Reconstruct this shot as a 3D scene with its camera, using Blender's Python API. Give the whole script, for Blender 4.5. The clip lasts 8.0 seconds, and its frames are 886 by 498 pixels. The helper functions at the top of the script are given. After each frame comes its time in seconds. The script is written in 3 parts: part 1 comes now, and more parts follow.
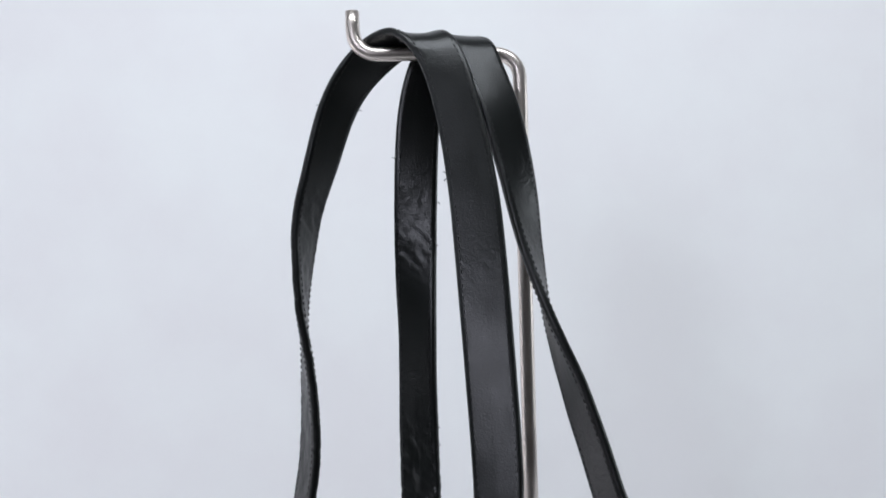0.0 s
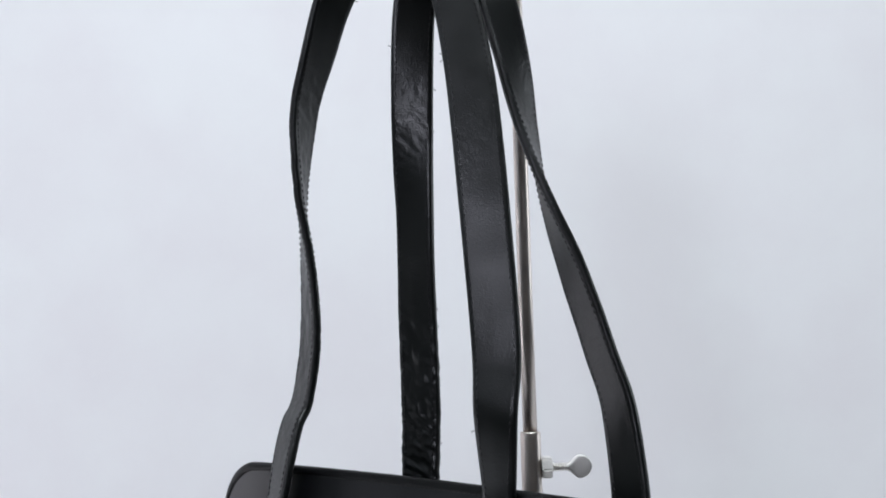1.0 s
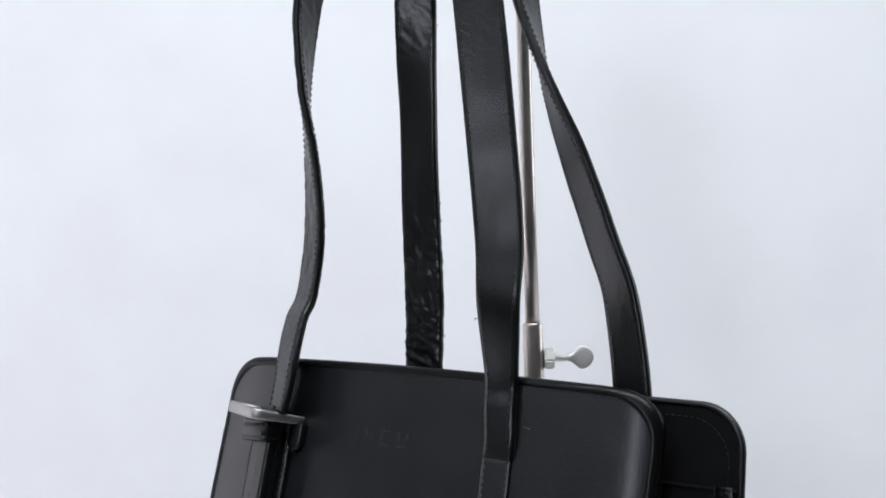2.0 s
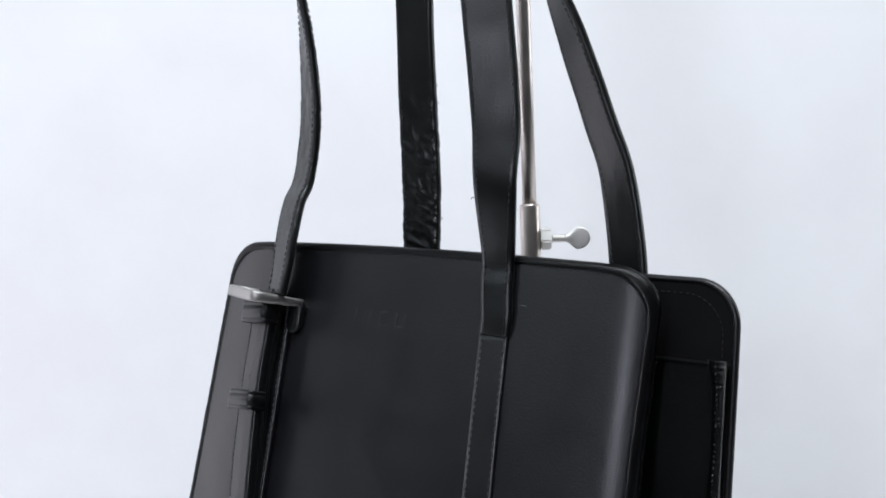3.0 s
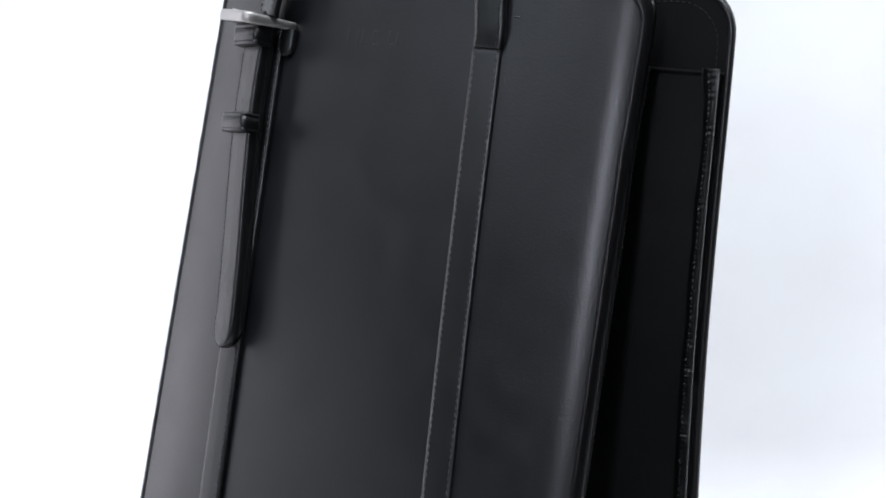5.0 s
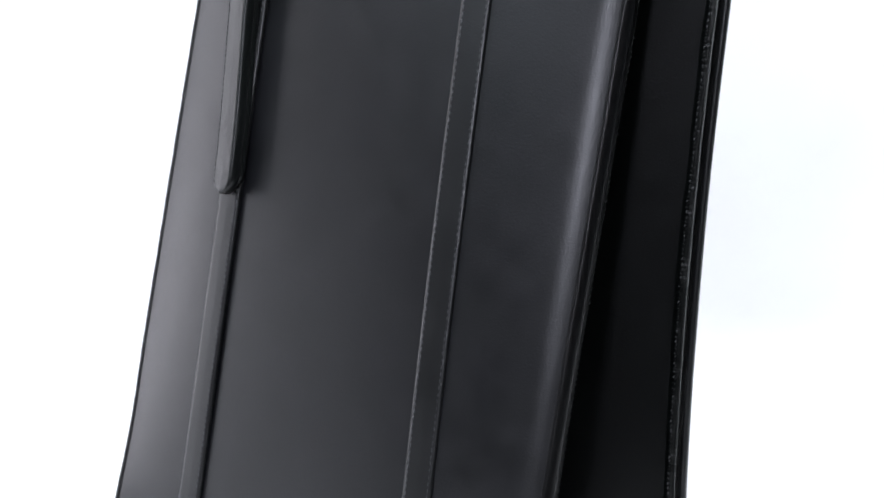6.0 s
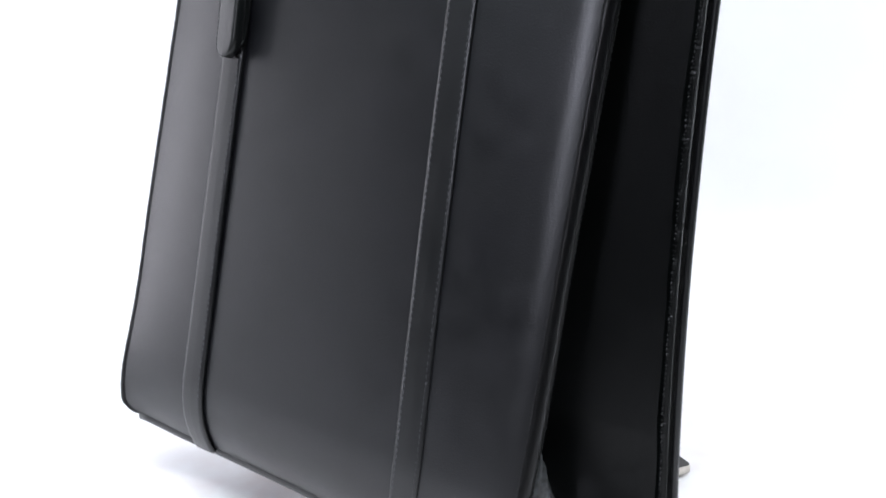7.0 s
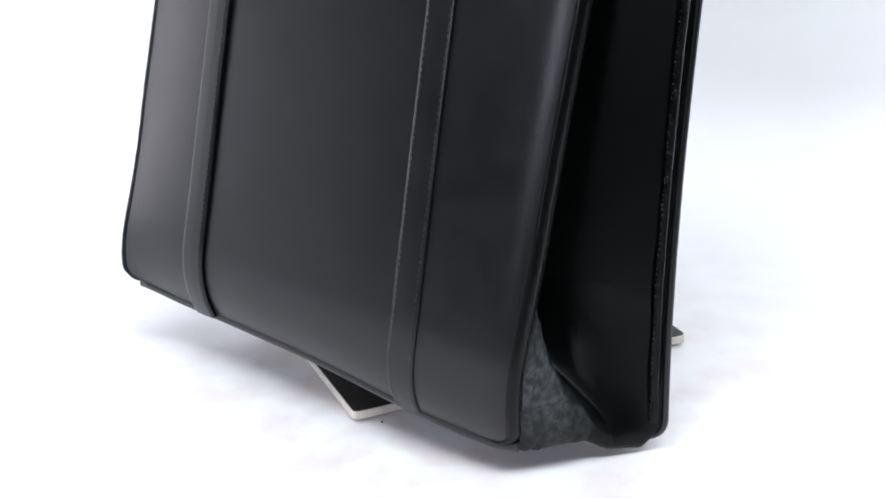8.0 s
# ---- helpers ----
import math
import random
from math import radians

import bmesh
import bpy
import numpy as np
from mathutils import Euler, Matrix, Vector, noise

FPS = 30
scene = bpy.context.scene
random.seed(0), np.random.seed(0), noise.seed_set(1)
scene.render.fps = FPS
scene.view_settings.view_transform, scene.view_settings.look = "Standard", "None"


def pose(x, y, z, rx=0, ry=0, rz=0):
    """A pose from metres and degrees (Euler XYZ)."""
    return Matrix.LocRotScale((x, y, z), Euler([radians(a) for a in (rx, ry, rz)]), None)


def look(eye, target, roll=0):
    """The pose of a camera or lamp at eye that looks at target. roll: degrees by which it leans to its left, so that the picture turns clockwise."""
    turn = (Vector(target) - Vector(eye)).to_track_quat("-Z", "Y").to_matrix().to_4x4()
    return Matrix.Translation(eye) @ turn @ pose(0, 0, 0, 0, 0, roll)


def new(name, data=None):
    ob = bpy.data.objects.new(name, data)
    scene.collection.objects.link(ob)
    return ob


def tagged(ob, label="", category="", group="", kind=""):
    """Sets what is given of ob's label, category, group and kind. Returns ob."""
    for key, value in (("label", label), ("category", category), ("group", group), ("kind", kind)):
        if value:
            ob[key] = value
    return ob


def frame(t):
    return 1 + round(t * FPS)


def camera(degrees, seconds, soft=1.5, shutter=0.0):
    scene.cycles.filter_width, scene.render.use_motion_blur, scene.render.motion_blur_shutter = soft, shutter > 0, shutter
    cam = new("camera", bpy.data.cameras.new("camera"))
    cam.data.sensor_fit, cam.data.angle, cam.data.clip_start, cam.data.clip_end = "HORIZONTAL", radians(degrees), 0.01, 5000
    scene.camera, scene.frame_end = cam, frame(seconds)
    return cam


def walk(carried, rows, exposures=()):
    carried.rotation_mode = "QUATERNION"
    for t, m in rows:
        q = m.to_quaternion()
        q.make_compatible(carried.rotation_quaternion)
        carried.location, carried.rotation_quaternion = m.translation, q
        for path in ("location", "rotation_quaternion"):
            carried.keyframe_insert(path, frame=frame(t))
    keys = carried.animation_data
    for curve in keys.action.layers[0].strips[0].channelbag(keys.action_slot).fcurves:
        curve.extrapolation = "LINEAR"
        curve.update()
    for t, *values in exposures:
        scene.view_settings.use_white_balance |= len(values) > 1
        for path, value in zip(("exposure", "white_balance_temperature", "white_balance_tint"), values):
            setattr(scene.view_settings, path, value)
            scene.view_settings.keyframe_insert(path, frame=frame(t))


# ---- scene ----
import itertools

# ---- camera: seconds, place, pitch, roll, yaw ----
cam = camera(40.6, 8.0, soft=1.8)
ROWS = [
    (0.0, 0.0000, 0.0000, 0.5729, 7.04, 0.98, 0.00),
    (0.5, -0.0003, 0.0004, 0.5520, 6.04, 1.49, -0.26),
    (1.0, -0.0046, -0.0045, 0.5205, 6.09, 1.53, -0.39),
    (2.5, -0.0050, -0.0054, 0.4882, 1.10, 1.55, -0.08),
    (3.0, -0.0035, -0.0052, 0.4791, -0.96, 1.79, -0.17),
    (3.5, -0.0048, -0.0062, 0.4708, -2.85, 1.64, -0.26),
    (4.0, -0.0046, -0.0083, 0.4581, -5.07, 1.57, -0.33),
    (4.5, -0.0016, -0.0086, 0.4450, -7.35, 1.50, -0.14),
    (4.7, -0.0006, -0.0088, 0.4365, -8.11, 1.48, -0.12),
    (5.8, 0.0004, -0.0125, 0.3987, -12.84, 0.84, 0.33),
    (6.0, 0.0006, -0.0130, 0.3915, -13.64, 0.76, 0.28),
    (6.5, 0.0020, -0.0154, 0.3832, -16.00, 0.70, 0.70),
    (7.0, 0.0013, -0.0200, 0.3724, -18.27, 0.52, 0.58),
    (7.5, 0.0014, -0.0262, 0.3612, -20.52, 0.44, 0.65),
    (8.0, 0.0040, -0.0325, 0.3488, -22.44, 0.36, 0.77),
]
EXPOSURES = [(0.0, -0.01), (1.0, 0.04), (2.5, 0.31), (3.0, 0.36), (3.5, 0.47), (4.5, 0.64), (6.0, 1.04), (6.5, 1.12), (7.0, 1.06), (7.5, 0.94), (8.0, 0.76)]
walk(cam, [(t, pose(x, y, z, 90 + pitch, roll, yaw)) for t, x, y, z, pitch, roll, yaw in ROWS], EXPOSURES)

# ---- light: a bright white studio, unseen lamps added at the sides and a ceiling panel ----
world = bpy.data.worlds.new("studio_world")
world.use_nodes = True
scene.world = world
world.node_tree.nodes["Background"].inputs["Color"].default_value = (0.86, 0.93, 1.0, 1)
world.node_tree.nodes["Background"].inputs["Strength"].default_value = 0.15


def area_lamp(name, eye, target, w, h, watts, colour):
    data = bpy.data.lights.new(name, "AREA")
    data.shape, data.size, data.size_y, data.energy, data.color = "RECTANGLE", w, h, watts, colour
    ob = new(name, data)
    ob.matrix_world = look(eye, target)
    return ob


area_lamp("side_light", (-1.45, 0.85, 0.48), (0.3, 0.66, 0.36), 0.30, 1.10, 2.8, (0.92, 0.91, 1.0))
# added fill, stands in for a bright reflection low on the front panel
area_lamp("low_side_fill", (-1.45, 0.46, 0.22), (0.3, 0.60, 0.25), 0.46, 0.40, 0.5, (0.88, 0.91, 1.0))
area_lamp("far_side_light", (1.70, 0.80, 0.92), (0.0, 0.80, 0.55), 0.34, 0.6, 3.4, (0.86, 0.93, 1.0))
area_lamp("ceiling_light", (0.00, -0.25, 2.30), (0.00, 0.90, 0.2), 2.4, 0.8, 56, (0.868, 0.928, 1.0))
# unseen lamp added for the highlight on the right rolled edge, no window there
area_lamp("edge_sheen_lamp", (-0.95, -1.60, 1.00), (0.0, 0.60, 0.40), 0.34, 0.62, 10, (0.84, 0.86, 1.0))
# broad unseen lamp added to lift the sheen of the front panel
area_lamp("west_sheen_lamp", (-1.90, -0.20, 1.50), (0.0, 0.60, 0.40), 1.1, 0.80, 4.2, (0.79, 0.88, 1.0))


# ---- materials ----
def material(name):
    m = bpy.data.materials.new(name)
    m.use_nodes = True
    nodes = m.node_tree.nodes
    return m, nodes, m.node_tree.links, nodes["Principled BSDF"]


def noise_node(nodes, links, scale, detail=4, coord="Object"):
    c = nodes.new("ShaderNodeTexCoord")
    n = nodes.new("ShaderNodeTexNoise")
    n.inputs["Scale"].default_value, n.inputs["Detail"].default_value = scale, detail
    links.new(c.outputs[coord], n.inputs["Vector"])
    return n


def ramp(nodes, links, src, stops):
    r = nodes.new("ShaderNodeValToRGB")
    els = r.color_ramp.elements
    while len(els) < len(stops):
        els.new(0.5)
    for e, (p, c) in zip(els, stops):
        e.position, e.color = p, (*c, 1)
    links.new(src, r.inputs["Fac"])
    return r


def bump(nodes, links, bsdf, heights):
    prev = None
    for src, strength, dist in heights:
        b = nodes.new("ShaderNodeBump")
        b.inputs["Strength"].default_value, b.inputs["Distance"].default_value = strength, dist
        links.new(src, b.inputs["Height"])
        if prev:
            links.new(prev.outputs["Normal"], b.inputs["Normal"])
        prev = b
    links.new(prev.outputs["Normal"], bsdf.inputs["Normal"])


def leather(name, dark, light, rough, grain=0.25, crease=0.0, pebble=1400, sheen=0.0):
    """Dyed calf leather: cloudy dye, fine pebbled grain, polish that varies over the hide."""
    m, nodes, links, bsdf = material(name)
    cloud = noise_node(nodes, links, 45, 5)
    links.new(ramp(nodes, links, cloud.outputs["Fac"], [(0.3, dark), (0.72, light)]).outputs["Color"], bsdf.inputs["Base Color"])
    rub = noise_node(nodes, links, 60, 6)
    r = ramp(nodes, links, rub.outputs["Fac"], [(0.3, (rough - 0.025,) * 3), (0.7, (rough + 0.03,) * 3)])
    links.new(r.outputs["Color"], bsdf.inputs["Roughness"])
    c = nodes.new("ShaderNodeTexCoord")
    v = nodes.new("ShaderNodeTexVoronoi")
    v.inputs["Scale"].default_value = pebble
    links.new(c.outputs["Object"], v.inputs["Vector"])
    fine = noise_node(nodes, links, 1050, 3)
    heights = [(v.outputs["Distance"], grain * 0.45, 0.0003), (fine.outputs["Fac"], grain * 1.3, 0.0003)]
    if crease:
        w = noise_node(nodes, links, 130, 5)
        w.inputs["Distortion"].default_value = 1.2
        patch = noise_node(nodes, links, 13, 2)
        mask = ramp(nodes, links, patch.outputs["Fac"], [(0.45, (0, 0, 0)), (0.62, (1, 1, 1))])
        mul = nodes.new("ShaderNodeMath")
        mul.operation = "MULTIPLY"
        links.new(w.outputs["Fac"], mul.inputs[0])
        links.new(mask.outputs["Color"], mul.inputs[1])
        heights.insert(0, (mul.outputs["Value"], crease, 0.004))
    bump(nodes, links, bsdf, heights)
    bsdf.inputs["IOR"].default_value = 1.52
    if sheen:
        bsdf.inputs["Sheen Weight"].default_value, bsdf.inputs["Sheen Roughness"].default_value = sheen, 0.4
    return m


def metal(name, colour, rough):
    """Brushed or polished plate: faint tone drift, hair-fine polish marks."""
    m, nodes, links, bsdf = material(name)
    bsdf.inputs["Metallic"].default_value = 1.0
    n = noise_node(nodes, links, 30, 3)
    links.new(ramp(nodes, links, n.outputs["Fac"], [(0.3, tuple(c * 0.94 for c in colour)), (0.7, colour)]).outputs["Color"], bsdf.inputs["Base Color"])
    n2 = noise_node(nodes, links, 90, 3)
    links.new(ramp(nodes, links, n2.outputs["Fac"], [(0.3, (rough - 0.03,) * 3), (0.7, (rough + 0.03,) * 3)]).outputs["Color"], bsdf.inputs["Roughness"])
    return m


def plain(name, low, high, rough, scale=40, relief=0.05, fine=500):
    m, nodes, links, bsdf = material(name)
    n = noise_node(nodes, links, scale, 6)
    links.new(ramp(nodes, links, n.outputs["Fac"], [(0.35, low), (0.65, high)]).outputs["Color"], bsdf.inputs["Base Color"])
    bsdf.inputs["Roughness"].default_value = rough
    f = noise_node(nodes, links, fine, 4)
    bump(nodes, links, bsdf, [(f.outputs["Fac"], relief, 0.0006)])
    return m


LEATHER = leather("black_leather", (0.0016, 0.0018, 0.0024), (0.0042, 0.0042, 0.0054), 0.33, 0.22)
FACE = leather("black_sewn_strap_leather", (0.0020, 0.0023, 0.0026), (0.0036, 0.0039, 0.0043), 0.32, 0.2)
STRAP = leather("black_strap_leather", (0.0020, 0.0027, 0.0026), (0.0036, 0.0046, 0.0044), 0.31, 0.24, 0.12)
STRAP.node_tree.nodes["Principled BSDF"].inputs["Specular IOR Level"].default_value = 0.44
GUSSET = leather("soft_gusset_leather", (0.0019, 0.0023, 0.0024), (0.0034, 0.0040, 0.0041), 0.32, 0.16, 0.03)


def sheen_and_stain(m, place, reach, colour, scale, twist, gloss=None):
    """Sheen on leather and stain on paper, painted in round one place, broken up by noise."""
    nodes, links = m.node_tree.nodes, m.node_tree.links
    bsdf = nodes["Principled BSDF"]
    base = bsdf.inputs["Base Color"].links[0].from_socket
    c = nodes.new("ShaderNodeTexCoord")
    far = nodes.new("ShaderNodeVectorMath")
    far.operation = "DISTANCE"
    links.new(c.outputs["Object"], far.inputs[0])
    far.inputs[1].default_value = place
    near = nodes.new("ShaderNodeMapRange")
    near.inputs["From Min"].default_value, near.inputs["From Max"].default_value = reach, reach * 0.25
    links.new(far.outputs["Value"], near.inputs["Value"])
    # rub and worn only break the painted sheen and stain into patches
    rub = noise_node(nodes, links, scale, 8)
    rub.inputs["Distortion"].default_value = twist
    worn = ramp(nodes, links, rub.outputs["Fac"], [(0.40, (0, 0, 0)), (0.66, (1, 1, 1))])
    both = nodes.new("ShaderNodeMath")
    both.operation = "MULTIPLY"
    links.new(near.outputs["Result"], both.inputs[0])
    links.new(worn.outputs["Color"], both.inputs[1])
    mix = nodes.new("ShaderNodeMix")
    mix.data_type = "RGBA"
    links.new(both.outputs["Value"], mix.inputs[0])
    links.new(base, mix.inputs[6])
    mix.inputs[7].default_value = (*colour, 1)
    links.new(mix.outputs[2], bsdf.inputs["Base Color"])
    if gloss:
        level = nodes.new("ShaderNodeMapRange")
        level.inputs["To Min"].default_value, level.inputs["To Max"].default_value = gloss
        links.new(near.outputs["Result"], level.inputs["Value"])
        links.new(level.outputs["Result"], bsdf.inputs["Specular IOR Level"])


# grey sheen of the lit lower corner, painted into the gusset colour and gloss
sheen_and_stain(GUSSET, (0.148, 0.030, 0.022), 0.049, (0.120, 0.140, 0.147), 230, 0.4, (0.32, 1.0))
LINING = plain("black_lining", (0.0016, 0.0016, 0.0019), (0.0028, 0.0028, 0.0031), 0.85)
LINING.node_tree.nodes["Principled BSDF"].inputs["Specular IOR Level"].default_value = 0.16
EDGE = leather("painted_leather_edge", (0.0022, 0.0022, 0.0026), (0.0038, 0.0038, 0.0042), 0.32, 0.3)
THREAD = plain("grey_thread", (0.035, 0.035, 0.04), (0.085, 0.085, 0.095), 0.6, 120)
WORNTHREAD = plain("worn_dark_grey_thread", (0.018, 0.018, 0.02), (0.05, 0.05, 0.055), 0.5, 300)
DARKTHREAD = plain("black_thread", (0.005, 0.005, 0.006), (0.014, 0.014, 0.015), 0.6)
STEEL = metal("brushed_nickel", (0.72, 0.65, 0.60), 0.36)
NICKEL = metal("polished_nickel", (0.92, 0.90, 0.86), 0.48)
BUCKLE = metal("satin_buckle_metal", (0.40, 0.385, 0.37), 0.44)
BOARD = plain("black_laminate", (0.018, 0.016, 0.015), (0.026, 0.023, 0.021), 0.4)
BOARDEDGE = plain("pale_board_edge", (0.62, 0.57, 0.50), (0.74, 0.69, 0.62), 0.6, 200)
FLOOR = plain("white_paper", (0.83, 0.812, 0.822), (0.86, 0.858, 0.86), 0.7, 9)
# pinkish dirt round the bag, with the warm tint of its shadow painted in
sheen_and_stain(FLOOR, (0.02, 0.55, 0.0), 0.36, (0.76, 0.685, 0.675), 30, 0.0)
GREYWALL = plain("warm_grey_wall_paint", (0.10, 0.095, 0.088), (0.13, 0.12, 0.11), 0.85, 3)
DARKWALL = plain("dark_grey_wall_paint", (0.045, 0.047, 0.05), (0.06, 0.062, 0.066), 0.85, 3)
WALL = plain("white_wall_paint", (0.78, 0.80, 0.80), (0.82, 0.84, 0.84), 0.8, 3)


# ---- building helpers ----
def mesh_from(name, bm, mat, smooth=True):
    bmesh.ops.recalc_face_normals(bm, faces=bm.faces)
    me = bpy.data.meshes.new(name)
    bm.to_mesh(me)
    bm.free()
    me.materials.append(mat)
    if smooth:
        me.polygons.foreach_set("use_smooth", [True] * len(me.polygons))
    return me


def part(name, bm, mat, parent, label="", smooth=True):
    ob = new(name, mesh_from(name, bm, mat, smooth))
    ob.parent = parent
    if label:
        ob["label"] = label
    return ob


def thing(name, m, label, category, kind=""):
    ob = new(name)
    ob.matrix_world = m
    ob.empty_display_size = 0.05
    return tagged(ob, label, category, "", kind)


def smoothstep(a, b, x):
    t = min(1, max(0, (x - a) / (b - a)))
    return t * t * (3 - 2 * t)


def catmull(rows, n):
    """Points along a smooth curve through the rows, n for each stretch."""
    p = [np.array(r, float) for r in rows]
    p = [2 * p[0] - p[1]] + p + [2 * p[-1] - p[-2]]
    out = []
    for i in range(1, len(p) - 2):
        a, b, c, d = p[i - 1:i + 3]
        for k in range(n):
            t = k / n
            out.append(0.5 * (2 * b + (c - a) * t + (2 * a - 5 * b + 4 * c - d) * t * t + (3 * b - a - 3 * c + d) * t ** 3))
    out.append(p[-2])
    return out


def loft(bm, rings, closed=False, caps=True):
    vs = [[bm.verts.new(p) for p in ring] for ring in rings]
    n = len(vs[0])
    pairs = list(zip(vs, vs[1:])) + ([(vs[-1], vs[0])] if closed else [])
    for a, b in pairs:
        for i in range(n):
            bm.faces.new((a[i], a[(i + 1) % n], b[(i + 1) % n], b[i]))
    if caps and not closed:
        bm.faces.new(vs[0])
        bm.faces.new(vs[-1][::-1])
    return vs


def tube(bm, points, r, sides=12, closed=False, up=(0, 0, 1)):
    """A round bar along points; r: a radius or (radius across, radius along up)."""
    ra, rb = r if isinstance(r, tuple) else (r, r)
    rings, side = [], None
    pts = [Vector(p) for p in points]
    n = len(pts)
    for i, p in enumerate(pts):
        a, b = (pts[i - 1], pts[(i + 1) % n]) if closed else (pts[max(i - 1, 0)], pts[min(i + 1, n - 1)])
        t = (b - a).normalized()
        ref = Vector(up) if side is None else side.cross(t)
        if side is None and abs(t.dot(ref)) > 0.95:
            ref = Vector((0, 1, 0))
        side = t.cross(ref).normalized() if side is None else (side - t * side.dot(t)).normalized()
        nrm = side.cross(t)
        rings.append([p + side * (ra * math.cos(q)) + nrm * (rb * math.sin(q)) for q in (2 * math.pi * k / sides for k in range(sides))])
    loft(bm, rings, closed)


def band_section(w, th, steps=14):
    """Outline of a strap: flat, a little domed, with rounded edges."""
    h, e = w / 2, th / 2
    r = min(th, 0.0034)
    half = [(-h, 0), (-h + 0.10 * r, e - 0.22 * r), (-h + 0.34 * r, e - 0.02 * r)]
    inner = h - 0.9 * r
    half += [(-inner + 2 * inner * k / steps, e + 0.00012 * (1 - abs(2 * k / steps - 1))) for k in range(steps + 1)]
    half += [(h - 0.34 * r, e - 0.02 * r), (h - 0.10 * r, e - 0.22 * r), (h, 0)]
    return half + [(x, -y * 0.95) for x, y in half[-2:0:-1]]


def band(bm, rows, th, n=10, folds=None):
    """A strap through rows (x, y, z, width, turn): turn is the bearing, in degrees, of its width. folds(u) tells how deep it is
    creased at u of its way. Returns its sampled frames."""
    pts = catmull(rows, n)
    out, rings = [], []
    run = 0.0
    for i, q in enumerate(pts):
        p = Vector(q[:3])
        t = (Vector(pts[min(i + 1, len(pts) - 1)][:3]) - Vector(pts[max(i - 1, 0)][:3])).normalized()
        a = radians(q[4])
        w = Vector((math.cos(a), math.sin(a), 0))
        w = (w - t * w.dot(t)).normalized()
        nrm = t.cross(w)
        if i:
            run += (p - Vector(pts[i - 1][:3])).length
        deep = folds(i / len(pts)) if folds else 0.0
        ring = []
        for x, y in band_section(q[3], th):
            o = 0.0
            if deep:
                o = deep * (noise.noise(Vector((x * 160, (run + 0.5 * x) * 330, 1.3))) + 0.6 * noise.noise(Vector((x * 420, run * 520, 5.1))))
            o += 0.0004 * noise.noise(Vector((run * 45, x * 30, 2.2)))
            ring.append(p + w * x + nrm * (y + o))
        out.append((p, t, w, nrm, q[3]))
        rings.append(ring)
    loft(bm, rings)
    return out


def stitches(bm, path, pitch, length, r):
    """Short thread stitches along a path of (point, normal)."""
    run, nxt = 0.0, pitch * 0.5
    for (p, nr), (q, _) in zip(path, path[1:]):
        d = (q - p).length
        while d > 0 and nxt <= run + d:
            c, t = p.lerp(q, (nxt - run) / d), (q - p).normalized()
            s = t.cross(nr).normalized()
            jit = 1 + 0.25 * (random.random() - 0.5)
            ring = []
            for k, (h, g) in enumerate(((-0.5, 0.25), (-0.28, 1), (0.28, 1), (0.5, 0.25))):
                o = c + t * (h * length * jit)
                ring.append([o + s * r * g, o + nr * r * 1.1 * g, o - s * r * g, o - nr * r * g])
            loft(bm, ring)
            nxt += pitch
        run += d


def smooth_box(bm, sx, sy, sz, r, m=Matrix.Identity(4), seg=2):
    made = bmesh.ops.create_cube(bm, size=1, matrix=m @ Matrix.Diagonal((sx, sy, sz, 1)))
    edges = list({e for v in made["verts"] for e in v.link_edges})
    bmesh.ops.bevel(bm, geom=edges, offset=r, segments=seg, affect="EDGES", profile=0.5)


def slab(name, x0, x1, y0, y1, z0, z1, mat, label):
    bm = bmesh.new()
    bmesh.ops.create_cube(bm, size=1, matrix=Matrix.Translation(((x0 + x1) / 2, (y0 + y1) / 2, (z0 + z1) / 2)) @ Matrix.Diagonal((x1 - x0, y1 - y0, z1 - z0, 1)))
    ob = new(name, mesh_from(name, bm, mat, False))
    return tagged(ob, label, name.split("_")[0], "", "structure")


# ---- the setting ----
bm = bmesh.new()
profile = [(0.20, -0.03), (0.20, 0.0), (0.60, 0.0)] + [(0.955 + 0.075 * math.sin(radians(9 * k)), 0.075 - 0.075 * math.cos(radians(9 * k))) for k in range(11)] + [(1.030, 2.3), (1.040, 2.3)]
profile += [(1.040, -0.03)]
ends = [[bm.verts.new((x, y, z)) for y, z in profile] for x in (-1.9, 1.9)]
for k in range(len(profile)):
    q = (k + 1) % len(profile)
    bm.faces.new((ends[0][k], ends[0][q], ends[1][q], ends[1][k]))
for e in ends:
    bm.faces.new(e)
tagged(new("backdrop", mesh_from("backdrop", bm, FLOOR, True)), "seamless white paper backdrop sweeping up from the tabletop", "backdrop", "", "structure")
slab("table", -1.9, 1.9, 0.205, 1.04, -0.75, -0.034, WALL, "plain white table under the backdrop")
slab("floor", -2.0, 2.0, -2.0, 1.045, -0.85, -0.75, DARKWALL, "plain dark grey floor")
slab("wall_north", -2.0, 2.0, 1.045, 1.145, -0.85, 2.4, WALL, "plain white painted backdrop wall")
slab("wall_south", -2.0, 2.0, -2.1, -2.0, -0.85, 2.4, GREYWALL, "plain warm grey wall")
slab("wall_west", -2.1, -2.0, -2.1, 1.145, -0.85, 2.4, DARKWALL, "plain dark grey wall")
slab("wall_east", 2.0, 2.1, -2.1, 1.145, -0.85, 2.4, DARKWALL, "plain dark grey wall")
slab("ceiling", -2.1, 2.1, -2.1, 1.145, 2.4, 2.5, DARKWALL, "plain dark grey ceiling")

# ---- the bag stand ----
POLE = Vector((0.0446, 0.6286, 0))
stand = thing("bag_stand", Matrix.Translation(POLE), "brushed nickel bag stand with hooked rod and black board base", "display stand")

